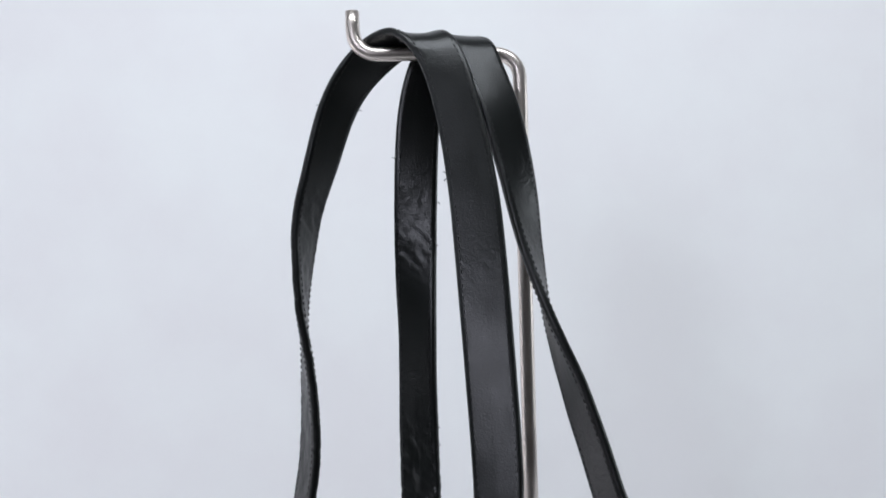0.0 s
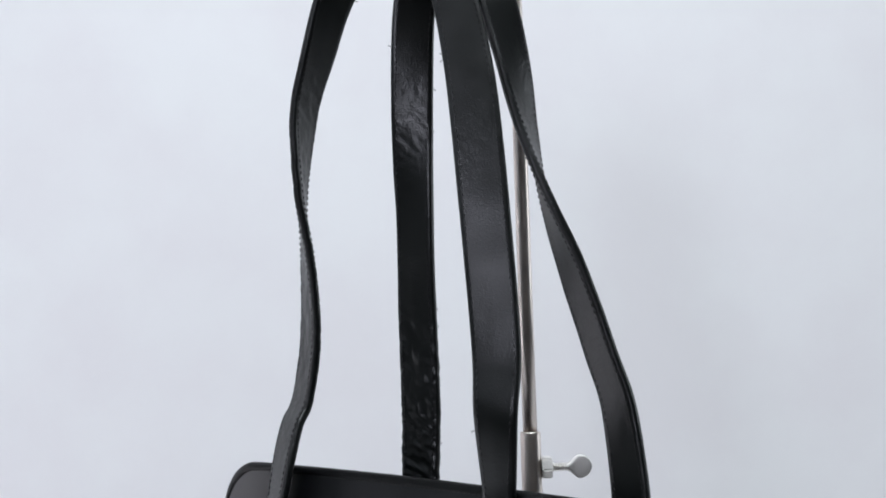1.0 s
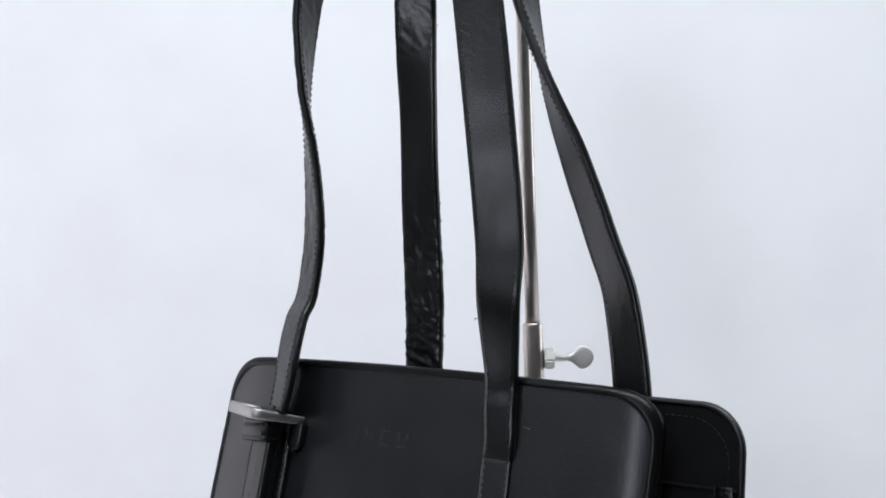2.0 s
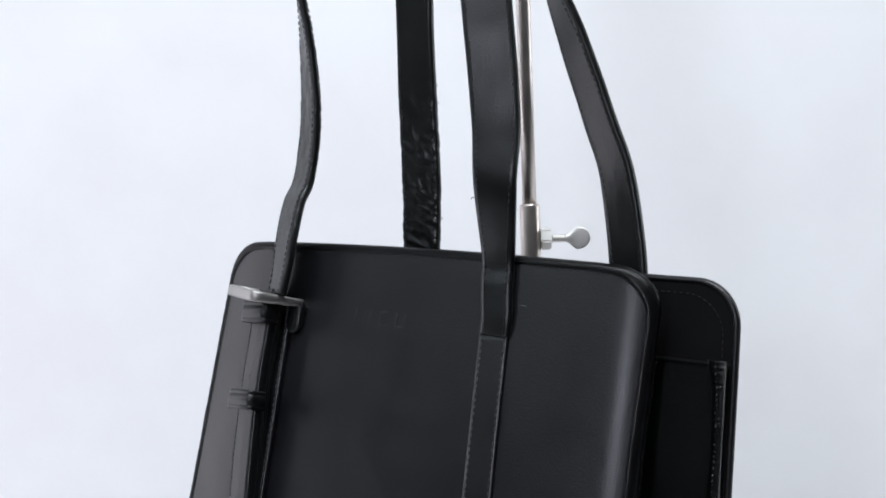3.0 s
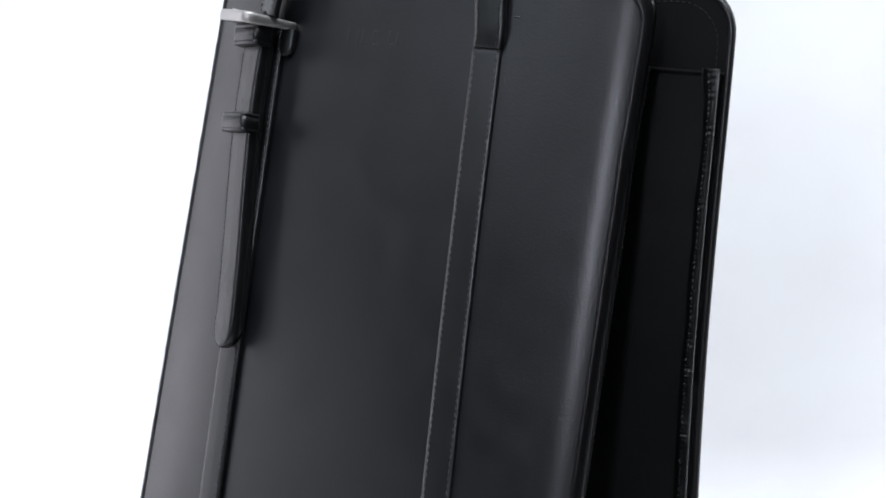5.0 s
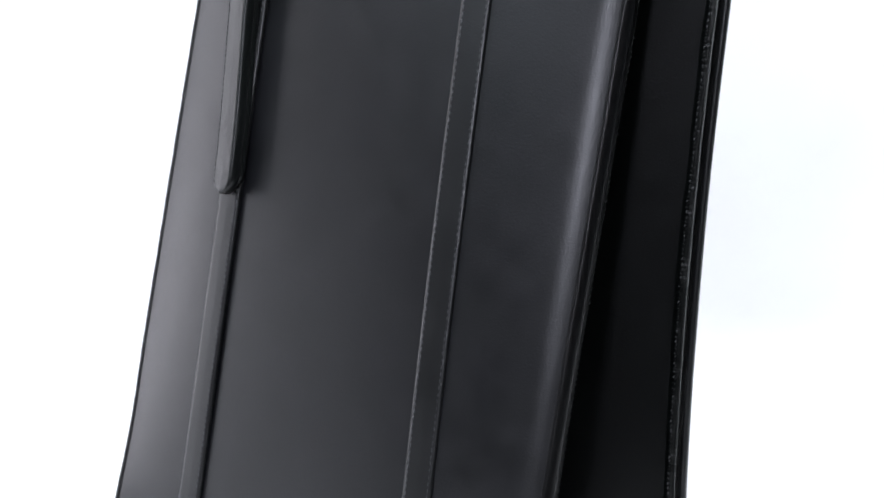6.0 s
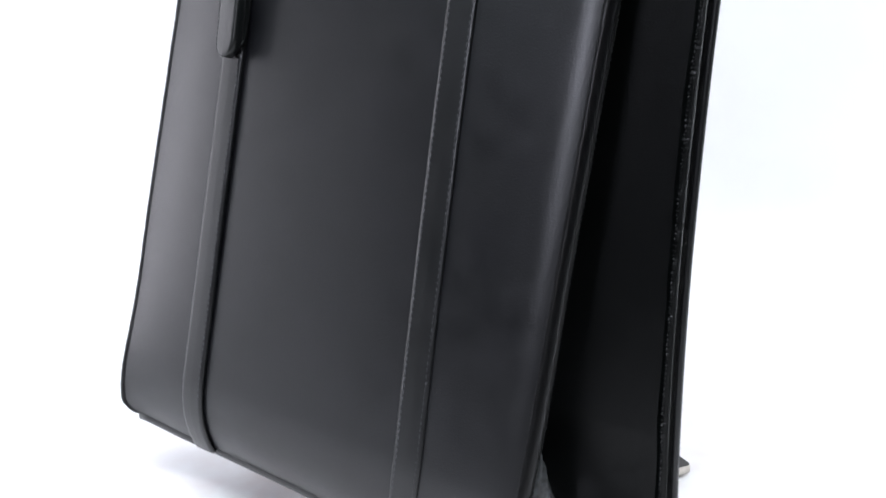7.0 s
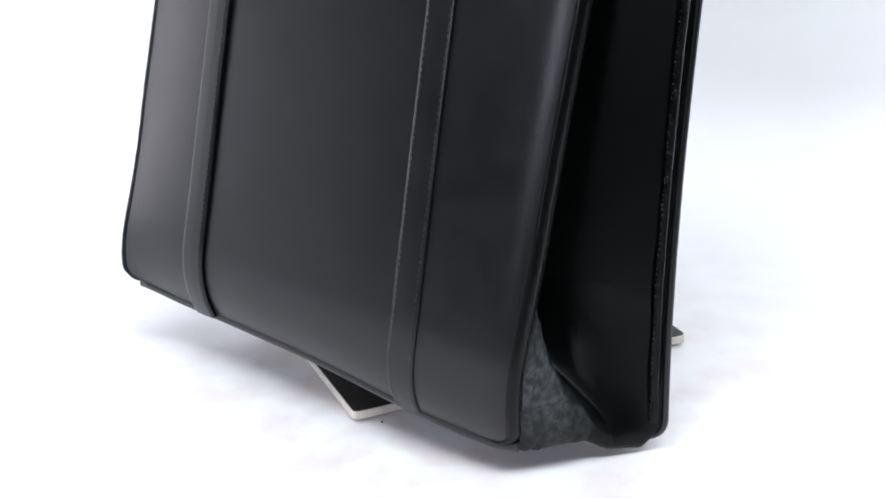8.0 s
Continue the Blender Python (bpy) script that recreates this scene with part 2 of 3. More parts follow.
# base board: its front corner, the bearing of its long side
bx, by = Vector((0.90, 0.436, 0)), Vector((-0.436, 0.90, 0))
BL, BD = 0.226, 0.19
corner = Vector((-0.0562, 0.5520, 0)) - POLE
mid = corner + bx * (BL / 2) + by * (BD / 2)
turn = Matrix.Rotation(math.atan2(bx.y, bx.x), 4, "Z")


def rounded_plate(bm, sx, sy, z0, z1, r, m, bevel=0.0006):
    ring = []
    for cx, cy, a0 in ((1, 1, 0), (-1, 1, 90), (-1, -1, 180), (1, -1, 270)):
        for k in range(7):
            a = radians(a0 + 15 * k)
            ring.append((cx * (sx / 2 - r) + r * math.cos(a), cy * (sy / 2 - r) + r * math.sin(a)))
    def at(s, z):
        return [m @ Vector((x - s * x / abs(x), y - s * y / abs(y), z)) for x, y in ring]
    loft(bm, [at(bevel, z0), at(0, z0 + bevel), at(0, z1 - bevel), at(bevel, z1)])


bm = bmesh.new()
rounded_plate(bm, BL, BD, 0.0026, 0.0078, 0.0032, Matrix.Translation(mid) @ turn)
board = part("base_plate", bm, BOARDEDGE, stand, "pale-edged thin board", False)
bm = bmesh.new()
rounded_plate(bm, BL - 0.001, BD - 0.001, 0.0078, 0.0084, 0.0032, Matrix.Translation(mid) @ turn, 0.0002)
part("laminate_top", bm, BOARD, board, "black laminate top face", False)
for sx in (-1, 1):
    for sy in (-1, 1):
        bm = bmesh.new()
        bmesh.ops.create_cone(bm, cap_ends=True, segments=16, radius1=0.005, radius2=0.005, depth=0.0026,
                              matrix=Matrix.Translation(mid + turn @ Vector((sx * 0.09, sy * 0.075, 0.0013))))
        part("foot_pad", bm, LINING, board, "black rubber pad")

# lower tube with collar, upper rod bent into the hook
bm = bmesh.new()
ring = []
for z, r in ((0.0086, 0.0054), (0.4895, 0.0054), (0.4906, 0.0051), (0.4908, 0.0045), (0.4880, 0.0044)):
    ring.append([Vector((r * math.cos(a), r * math.sin(a), z)) for a in (2 * math.pi * k / 24 for k in range(24))])
loft(bm, ring)
part("lower_tube", bm, STEEL, stand, "brushed nickel socket tube")

rod = [(0.0000, 0, 0.47), (-0.0002, 0, 0.56), (-0.0002, 0, 0.66), (-0.0004, 0, 0.735)]
for k in range(0, 7):
    a = radians(15 * k)
    rod.append((-0.0004 - 0.013 * (1 - math.cos(a)), -0.0004 * k / 6, 0.743 + 0.013 * math.sin(a)))
rod += [(-0.04, -0.003, 0.7556), (-0.066, -0.006, 0.7552)]
for k in range(0, 7):
    a = radians(15 * k)
    rod.append((-0.077 - 0.0125 * math.sin(a), -0.0066, 0.7550 + 0.0125 * (1 - math.cos(a))))
rod += [(-0.0897, -0.0066, 0.7710), (-0.0898, -0.0066, 0.7787)]
bm = bmesh.new()
tube(bm, rod, 0.0038, 20)
part("hook_rod", bm, STEEL, stand, "bent brushed nickel rod with upturned tip")

# wing screw through the tube
screw = new("thumb_screw")
screw.parent = stand
screw["label"] = "polished nickel clamp screw"
bm = bmesh.new()
bmesh.ops.create_cone(bm, cap_ends=True, segments=6, radius1=0.0062, radius2=0.0062, depth=0.0055,
                      matrix=Matrix.Translation((0.0080, 0, 0.4722)) @ Matrix.Rotation(radians(90), 4, "Y") @ Matrix.Rotation(radians(12), 4, "Z"))
bmesh.ops.bevel(bm, geom=[e for e in bm.edges], offset=0.0007, segments=2, affect="EDGES")
part("nut", bm, NICKEL, screw, "hexagonal nut", False)
bm = bmesh.new()
rings = []
for k in range(60):
    x = 0.0105 + 0.0085 * k / 59
    r = 0.0021 + 0.0003 * math.sin(k * 2 * math.pi / 6)
    rings.append([Vector((x, r * math.cos(a), 0.4722 + r * math.sin(a))) for a in (2 * math.pi * j / 12 for j in range(12))])
loft(bm, rings)
part("thread", bm, NICKEL, screw, "threaded shank")
bm = bmesh.new()
rings = []
for k in range(13):
    u = k / 12
    x = 0.0180 + 0.0135 * u
    h = 0.0021 + 0.0040 * smoothstep(0.05, 0.5, u)
    if u > 0.55:
        h = 0.0061 * math.sqrt(max(0.02, 1 - ((u - 0.55) / 0.46) ** 2))
    t = 0.0021 - 0.0008 * smoothstep(0, 0.4, u)
    p = 1 - 0.65 * smoothstep(0.1, 0.5, u)
    rings.append([Vector((x, t * math.copysign(abs(math.cos(a)) ** p, math.cos(a)), 0.4722 + h * math.copysign(abs(math.sin(a)) ** (0.5 + p / 2), math.sin(a)))) for a in (2 * math.pi * j / 24 for j in range(24))])
loft(bm, rings)
part("thumb_grip", bm, NICKEL, screw, "flat round finger grip")

# ---- the handbag ----
BAG = pose(-0.087, 0.5526, 0.045, 0, 3.8, -35.6)
INV = BAG.inverted()
bag = thing("handbag", BAG, "tall black leather tote handbag hanging by two shoulder straps", "handbag")
H, LEAN, LOWF = 0.421, 0.224, -0.008


def half_width(z):
    return 0.1411 - 0.0078 * (z / H)


def side_x(z, side):
    """The front panel's edge: fuller above the foot on one side, bulging near the foot on the other."""
    bow = 0.0030 * smoothstep(0.03, 0.12, z) if side < 0 else 0.0008 * math.exp(-((z - 0.075) / 0.045) ** 2) + 0.0012 * smoothstep(0.34, 0.40, z)
    return -0.0094 + side * (half_width(max(0, z)) + bow)


def crown(x, z):
    """The upper edge rises a little towards its middle, the lower edge drops towards one corner."""
    low = 0.0034 * (1 - smoothstep(-0.150, -0.100, x)) - 0.0078 * smoothstep(-0.02, 0.128, x)
    return 0.0026 * max(0.0, 1 - ((x + 0.0094) / 0.125) ** 2) * smoothstep(0.385, 0.421, z) + low * (1 - smoothstep(-0.008, 0.045, z))


def face_y(x, z):
    """The front panel's surface: leaning, rolled back at the sides and tucked under at the bottom."""
    s = abs(x + 0.0094) / half_width(max(0, z))
    y = LEAN * z - 0.0012 + (0.0080 * s ** 4 * (0.35 + 0.65 * smoothstep(0.0, 0.09, z)) if x < -0.0094 else 0.0075 * s ** 3 + 0.0034 * max(0, (s - 0.90) / 0.10) ** 2)
    y += 0.0012 * math.sin(math.pi * min(1, max(0, z / H))) * (s * s - 1)
    if z < 0.042:
        y += 0.017 * ((0.042 - z) / 0.050) ** 2.3 * (1 - 0.55 * min(1, s) ** 5 if x < 0 else 1)
    return y


def face_point(x, z, off=0.0):
    e = 0.0008
    p = Vector((x, face_y(x, z), z))
    a = Vector((2 * e, face_y(x + e, z) - face_y(x - e, z), 0))
    b = Vector((0, face_y(x, z + e) - face_y(x, z - e), 2 * e))
    n = a.cross(b).normalized()
    return p + n * off, n


def back_y(x, z):
    s = abs(x - back_mid(z)) / 0.14
    return 0.0905 + 0.0762 * z - 0.002 * s ** 4 + (0.004 * s ** 3 * (1 - z / H))


def back_mid(z):
    return 0.0205 + 0.017 * (1 - z / H) ** 3


def row_half(z, hw, top, r, rb):
    if z > top - r:
        d = z - (top - r)
        return hw - r + math.sqrt(max(0, r * r - d * d))
    if z < rb:
        d = rb - z
        return hw - rb + math.sqrt(max(0, rb * rb - d * d))
    return hw


def levels(top, r, rb, low, n):
    zs = [low + rb * (1 - math.cos(radians(90 * k / 8))) for k in range(8)]
    zs += [low + rb + (top - r - low - rb) * k / n for k in range(n)]
    return zs + [top - r + r * math.sin(radians(90 * k / 10)) for k in range(11)]


def panel(surface, mid_x, halves, zs, th, cols=48, rise=None):
    """A sheet of leather with thickness; surface(x, z) gives its outer side's y, th goes inwards."""
    bm = bmesh.new()
    grid = [[], []]
    for z, hw in zip(zs, halves):
        m = mid_x(z)
        xs = [m + hw * math.sin(radians(90 * (2 * k / cols - 1))) for k in range(cols + 1)]
        for layer, o in ((0, 0.0), (1, th)):
            grid[layer].append([bm.verts.new((x, surface(x, z) + o, z + (rise(x, z) if rise else 0))) for x in xs])
    rows = len(zs)
    for layer in (0, 1):
        g = grid[layer]
        for i in range(rows - 1):
            for j in range(cols):
                bm.faces.new((g[i][j], g[i][j + 1], g[i + 1][j + 1], g[i + 1][j]))
    a, b = grid
    for i in range(rows - 1):
        for j in (0, cols):
            bm.faces.new((a[i][j], a[i + 1][j], b[i + 1][j], b[i][j]))
    for i in (0, rows - 1):
        for j in range(cols):
            bm.faces.new((a[i][j], a[i][j + 1], b[i][j + 1], b[i][j]))
    return bm


def rim(surface, mid_x, zs, halves, off, inset, rise=None):
    """The sheet's outline, inset from its edge, as points."""
    left, right = [], []
    for z, hw in zip(zs, halves):
        m = mid_x(z)
        k = 1 - inset / hw
        zz = zs[0] + (z - zs[0]) * (1 - inset / (zs[-1] - zs[0])) + (inset * 0.5 if z == zs[0] else 0)
        left.append(Vector((m - hw * k, surface(m - hw * k, zz) + off, zz)))
        right.append(Vector((m + hw * k, surface(m + hw * k, zz) + off, zz)))
        for p in (left[-1], right[-1]):
            p.z += rise(p.x, z) if rise else 0
    top = [left[-1].lerp(right[-1], k / 24) for k in range(1, 24)]
    for p in top:
        p.y = surface(p.x, p.z) + off
        p.z += rise(p.x, p.z + inset) if rise else 0
    return left + top + right[::-1]


def binding(surface, mid_x, zs, halves, rows, rise=None, pucker=0.0):
    """A strip of leather folded over the sheet's edge; rows of (inset, offset) across it."""
    bm = bmesh.new()
    lines = []
    for k, (inset, off) in enumerate(rows):
        line = rim(surface, mid_x, zs, halves, off, inset, rise)
        if pucker and 1 < k < len(rows) - 1:
            for i, p in enumerate(line):
                p.y += pucker * (noise.noise(p * 230) + 0.7 * noise.noise(p * 520))
        lines.append([bm.verts.new(p) for p in line])
    for a, b in zip(lines, lines[1:]):
        for i in range(len(a) - 1):
            bm.faces.new((a[i], a[i + 1], b[i + 1], b[i]))
    bmesh.ops.solidify(bm, geom=bm.faces[:], thickness=0.0004)
    return bm


ZF = levels(H, 0.020, 0.010, LOWF, 150)
front_mid = lambda z: (side_x(z, 1) + side_x(z, -1)) / 2
front_half = lambda z: row_half(z - LOWF, (side_x(z, 1) - side_x(z, -1)) / 2, H - LOWF, 0.020, 0.010)
HF = [front_half(z) for z in ZF]
front = part("front_panel", panel(face_y, front_mid, HF, ZF, 0.0030, 56, crown), LEATHER, bag, "smooth black leather front panel")
part("edge_binding", binding(face_y, front_mid, ZF, HF, ((0.0006, 0.0044), (-0.0008, 0.0038), (-0.0012, 0.0020), (-0.0008, 0.0002), (0.0004, -0.0006), (0.0016, -0.0008), (0.0029, -0.0006), (0.0034, 0.0001)), crown, 0.0003),
     EDGE, front, "raised black leather edge binding")
line = rim(face_y, front_mid, ZF, HF, -0.0003, 0.0036, crown)
bm = bmesh.new()
stitches(bm, [(p, Vector((0, -1, 0.2)).normalized()) for p in line[len(ZF):]], 0.0030, 0.0020, 0.00024)
part("stitching", bm, DARKTHREAD, front, "row of black stitches")

TOPB, LOWB = 0.4165, -0.026
ZB = levels(TOPB, 0.020, 0.014, LOWB, 40)
back_half = lambda z: row_half(z - LOWB, 0.1352 + 0.0016 * smoothstep(0.24, 0.40, z) + 0.007 * (1 - (z - LOWB) / 0.44), TOPB - LOWB, 0.020, 0.014)
HB = [back_half(z) for z in ZB]
back = part("back_panel", panel(back_y, back_mid, HB, ZB, 0.0032, 40), LINING, bag, "black leather back panel with dark lining inside")
bm = bmesh.new()
tube(bm, rim(back_y, back_mid, ZB, HB, 0.0016, 0.0008), (0.0019, 0.0024), 8, up=(0, 1, 0))
part("edge_piping", bm, EDGE, back, "rounded black leather edge binding")
bm = bmesh.new()
line = rim(back_y, back_mid, ZB[6:], HB[6:], -0.0002, 0.0065)
stitches(bm, [(p, Vector((0, -1, 0))) for p in line], 0.0032, 0.0022, 0.0002)
part("stitching", bm, DARKTHREAD, back, "row of black stitches")


def gusset(side):
    """The folded side wall between the panels; deep pleat above, crumpled corner at the bottom."""
    bm = bmesh.new()
    g = []
    n, c = 200, 72
    for i in range(n + 1):
        v = i / n
        zf = LOWF + 0.002 + v * 0.388
        zb = LOWB + 0.004 + v * 0.400
        xf = front_mid(zf) + side * (front_half(zf) - 0.0012)
        hb = back_half(zb) - 0.0018
        a = Vector((xf, face_y(xf, zf) + 0.0050, zf + (crown(xf, zf) if v < 0.5 else 0)))
        xb = back_mid(zb) + side * hb
        b = Vector((xb, back_y(xb, zb), zb))
        deep = 0.088 - 0.020 * smoothstep(0.6, 1, v)
        row = []
        for j in range(c + 1):
            w = j / c
            p = a.lerp(b, w)
            # a flat triangle stands behind the lower front corner; above it the wall folds inwards
            turn = 0.62 * max(0.0, 1 - v / 0.19)
            slope = 1.0 - 0.55 * smoothstep(0.0, 0.13, v)
            q = max(0.0, (w - turn) / (1 - turn))
            k = 1 - abs(q - 0.42) / (0.42 if q < 0.42 else 0.58)
            p.x = a.x + (b.x - a.x) * (slope * min(w, turn) + (1 - slope * turn) * q) - side * deep * (0.75 * k + 0.25 * math.sin(k * math.pi / 2)) * smoothstep(0.0, 0.17, v) * (q > 0)
            if w < turn:
                p.x += side * 0.0030 * math.sin(math.pi * w / turn) * min(1, turn * 4)
            low = 1 - smoothstep(0.05, 0.26, v)
            nz = noise.noise(Vector((w * 9, v * 16, 3.1 * side)))
            p.x += side * 0.0016 * low * nz * math.sin(math.pi * w)
            p.x += side * 0.0015 * low * math.sin(w * 95 + 5 * nz + v * 12) * math.exp(-((w - 0.10) / 0.09) ** 2)
            p.x += side * 0.0007 * low * noise.noise(Vector((w * 24, v * 60, 7.7))) * math.sin(math.pi * w)
            if v < 0.12 and side > 0:
                droop = 0.0050 * math.exp(-((w - 0.10) / 0.17) ** 2) * smoothstep(-0.02, 0.05, w) + 0.0065 * smoothstep(0.45, 0.70, w) * (1 - smoothstep(0.90, 1.0, w)) + 0.002
                p.z -= droop * (1 - v / 0.12) ** 1.4
            row.append(bm.verts.new(p))
        g.append(row)
    hem = [v.co.copy() for v in g[-1]]
    for i in range(n):
        for j in range(c):
            bm.faces.new((g[i][j], g[i][j + 1], g[i + 1][j + 1], g[i + 1][j]))
    bmesh.ops.solidify(bm, geom=bm.faces[:], thickness=0.0012)
    return bm, hem


for side in (1, -1):
    bm, hem_line = gusset(side)
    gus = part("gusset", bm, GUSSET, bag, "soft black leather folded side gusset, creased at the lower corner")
    bm = bmesh.new()
    tube(bm, hem_line, 0.0009, 8)
    part("hem", bm, LINING, gus, "turned black leather hem")

bm = bmesh.new()
rows_ = []
for i in range(301):
    v = i / 300
    z = 0.3805 + (LOWB + 0.012 - 0.3805) * v
    hb = back_half(z)
    x1 = back_mid(z) + hb - 0.0030
    wide = 0.0064 + 0.0010 * noise.noise(Vector((v * 14, 0.4, 0))) + 0.003 * (1 - smoothstep(0, 0.04, v))
    pucker = 0.0019 * math.sin(v * 0.40 / 0.0029 * 2 * math.pi + 2.5 * noise.noise(Vector((v * 30, 1.7, 0)))) * (0.5 + 0.8 * abs(noise.noise(Vector((v * 22, 3.3, 0)))))
    row = []
    for k in range(7):
        q = k / 6
        x = x1 - wide * (1 - q)
        y = back_y(x, z) - 0.0026 - 0.0016 * math.sin(math.pi * (0.05 + 0.85 * q)) - pucker * math.sin(math.pi * q)
        row.append((x, y, z))
    rows_.append(row)
for a, b in itertools.pairwise([[bm.verts.new(p) for p in row] for row in rows_]):
    for k in range(6):
        bm.faces.new((a[k], a[k + 1], b[k + 1], b[k]))
bmesh.ops.solidify(bm, geom=bm.faces[:], thickness=0.0010)
flange = part("seam_flange", bm, STRAP, bag, "glossy puckered black seam edge")
# seam stitches, grey so they also stand in for highlights on the puckers
for col, push in ((3, 0.0004),):
    bm = bmesh.new()
    stitches(bm, [(Vector(row[col]) + Vector((0, -push, 0)), Vector((0, -1, 0))) for row in rows_], 0.0033, 0.0017, 0.00028)
    part("stitching", bm, WORNTHREAD, flange, "row of worn grey stitches")

# the front edge's seam, turned towards the gusset
bm = bmesh.new()
g = []
for i in range(301):
    z = 0.380 + (LOWF + 0.010 - 0.380) * i / 300
    x1 = front_mid(z) + front_half(z)
    wob = 0.0004 * math.sin(i * 1.25 * 2 * math.pi / 3 + 3 * noise.noise(Vector((i * 0.11, 0.3, 0))))
    y1 = face_y(x1, z)
    g.append([(x1 + 0.0002, y1 + 0.0042, z), (x1 + 0.0006 + wob, y1 + 0.0048, z), (x1 + 0.0005 + wob, y1 + 0.0066, z), (x1 - 0.0006, y1 + 0.0074, z)])
vs = [[bm.verts.new(p) for p in row] for row in g]
for a, b in zip(vs, vs[1:]):
    for k in range(3):
        bm.faces.new((a[k], a[k + 1], b[k + 1], b[k]))
bmesh.ops.solidify(bm, geom=bm.faces[:], thickness=0.0008)
flange = part("seam_flange", bm, STRAP, bag, "puckered black seam edge")
bm = bmesh.new()
stitches(bm, [(Vector(r[1]).lerp(Vector(r[2]), 0.5) + Vector((0.0003, 0, 0)), Vector((1, -0.2, 0)).normalized()) for r in g], 0.0034, 0.0015, 0.00022)
part("stitching", bm, DARKTHREAD, flange, "row of black stitches")

# bottom panel between both lower edges
bm = bmesh.new()
g = []
for i in range(31):
    u = i / 30
    xa = front_mid(0) + (2 * u - 1) * 0.126
    xb = back_mid(0) + (2 * u - 1) * 0.122
    a = Vector((xa, face_y(xa, LOWF) + 0.001, LOWF + 0.0005))
    b = Vector((xb, back_y(xb, LOWB) + 0.001, LOWB + 0.0005))
    sag = 0.008 * smoothstep(0.72, 1.0, u)
    g.append([bm.verts.new(a.lerp(b, w / 8) + Vector((0, 0, 0.002 * math.sin(math.pi * w / 8) - sag * math.exp(-((w / 8 - 0.12) / 0.2) ** 2)))) for w in range(9)])
for i in range(30):
    for j in range(8):
        bm.faces.new((g[i][j], g[i][j + 1], g[i + 1][j + 1], g[i + 1][j]))
bmesh.ops.solidify(bm, geom=bm.faces[:], thickness=0.002)
part("bottom_panel", bm, LEATHER, bag)
bm = bmesh.new()
bx = [-0.1385 + 0.2700 * k / 40 for k in range(41)]
tube(bm, [Vector((x, face_y(x, LOWF) + 0.0012, LOWF - 0.0004 + 0.0034 * (1 - smoothstep(-0.150, -0.100, x)) - 0.0078 * smoothstep(-0.02, 0.128, x))) for x in bx], (0.0038, 0.0021), 8, up=(0, 1, 0))
part("bottom_piping", bm, EDGE, bag, "black leather piping along the bottom")


def face_strap(name, x_of, w, z0, z1, off, th, label, threads, mat=FACE, n=60):
    """A strap sewn flat on the front panel, with a row of stitches along each side."""
    bm = bmesh.new()
    rings, lines = [], ([], [])
    for k in range(n + 1):
        z = z0 + (z1 - z0) * (k / n) ** (1.5 if z0 < 0 else 1)
        x = x_of(z)
        p, nr = face_point(x, z, off)
        e, _ = face_point(x_of(z + 0.002), z + 0.002, off)
        p.z += crown(x, z)
        e.z += crown(x, z + 0.002)
        t = (e - p).normalized()
        s = nr.cross(t).normalized() * -1
        if s.x < 0:
            s = -s
        rings.append([p + s * a + nr * b for a, b in band_section(w, th)])
        for q, l in ((-1, lines[0]), (1, lines[1])):
            l.append((p + s * (q * (w / 2 - 0.0021)) + nr * (th * 0.5), nr))
    loft(bm, rings)
    ob = part(name, bm, mat, bag, label)
    for l, (thread, says) in zip(lines, threads):
        if thread:
            bm = bmesh.new()
            stitches(bm, l, 0.0034, 0.0021, 0.00028)
            part("stitching", bm, thread, ob, says)
    return ob


left_x = lambda z: -0.0838 - 0.0245 * z
right_x = lambda z: 0.0476 + 0.046 * (0.38 - z) + 0.040 * (0.38 - z) ** 2 - 0.0040 * (1 - smoothstep(-0.008, 0.045, z))
face_strap("face_strap", left_x, 0.0162, LOWF - 0.001, 0.388, 0.0014, 0.0030, "black leather strap sewn down the front panel",
           ((None, ""), (THREAD, "row of pale grey stitches")))
face_strap("face_strap", right_x, 0.0166, LOWF - 0.001, 0.392, 0.0003, 0.0026, "black leather strap sewn down the front panel",
           ((THREAD, "row of pale grey stitches"), (WORNTHREAD, "row of worn grey stitches")))


# handles: (x, y, z, width, turn) in the room, carried into the bag's own frame
def handle(rows, label, folds):
    pts = [(*(INV @ Vector(r[:3])), r[3], r[4] + 35.6) for r in rows]
    bm = bmesh.new()
    fr = band(bm, pts, 0.0047, 22, folds)
    ob = part("handle", bm, STRAP, bag, label)
    for q in (-1, 1):
        for s in (-1, 1):
            bm = bmesh.new()
            stitches(bm, [(p + w * (q * (wd / 2 - 0.0028)) + nr * (s * 0.00246), nr * s) for p, t, w, nr, wd in fr], 0.0034, 0.0022, 0.00028)
            part("stitching", bm, DARKTHREAD, ob, "row of black stitches")
    bm = bmesh.new()
    for k in range(16):
        p, t, w, nr, wd = fr[random.randrange(len(fr) // 12, len(fr) * 11 // 12)]
        q = random.choice((-1, 1))
        a = p + w * (q * (wd / 2 - 0.0006)) + nr * random.uniform(-0.001, 0.001)
        b = a + w * (q * random.uniform(0.0012, 0.0024)) + t * random.uniform(-0.0012, 0.0012)
        c = b + w * (q * random.uniform(-0.0004, 0.0008)) + t * random.uniform(-0.0012, 0.0012)
        tube(bm, [a, b, c], 0.00020, 5, up=tuple(nr))
    tagged(part("frayed_threads", bm, DARKTHREAD, ob, "loose black thread ends"), kind="stuff")
    return ob, fr


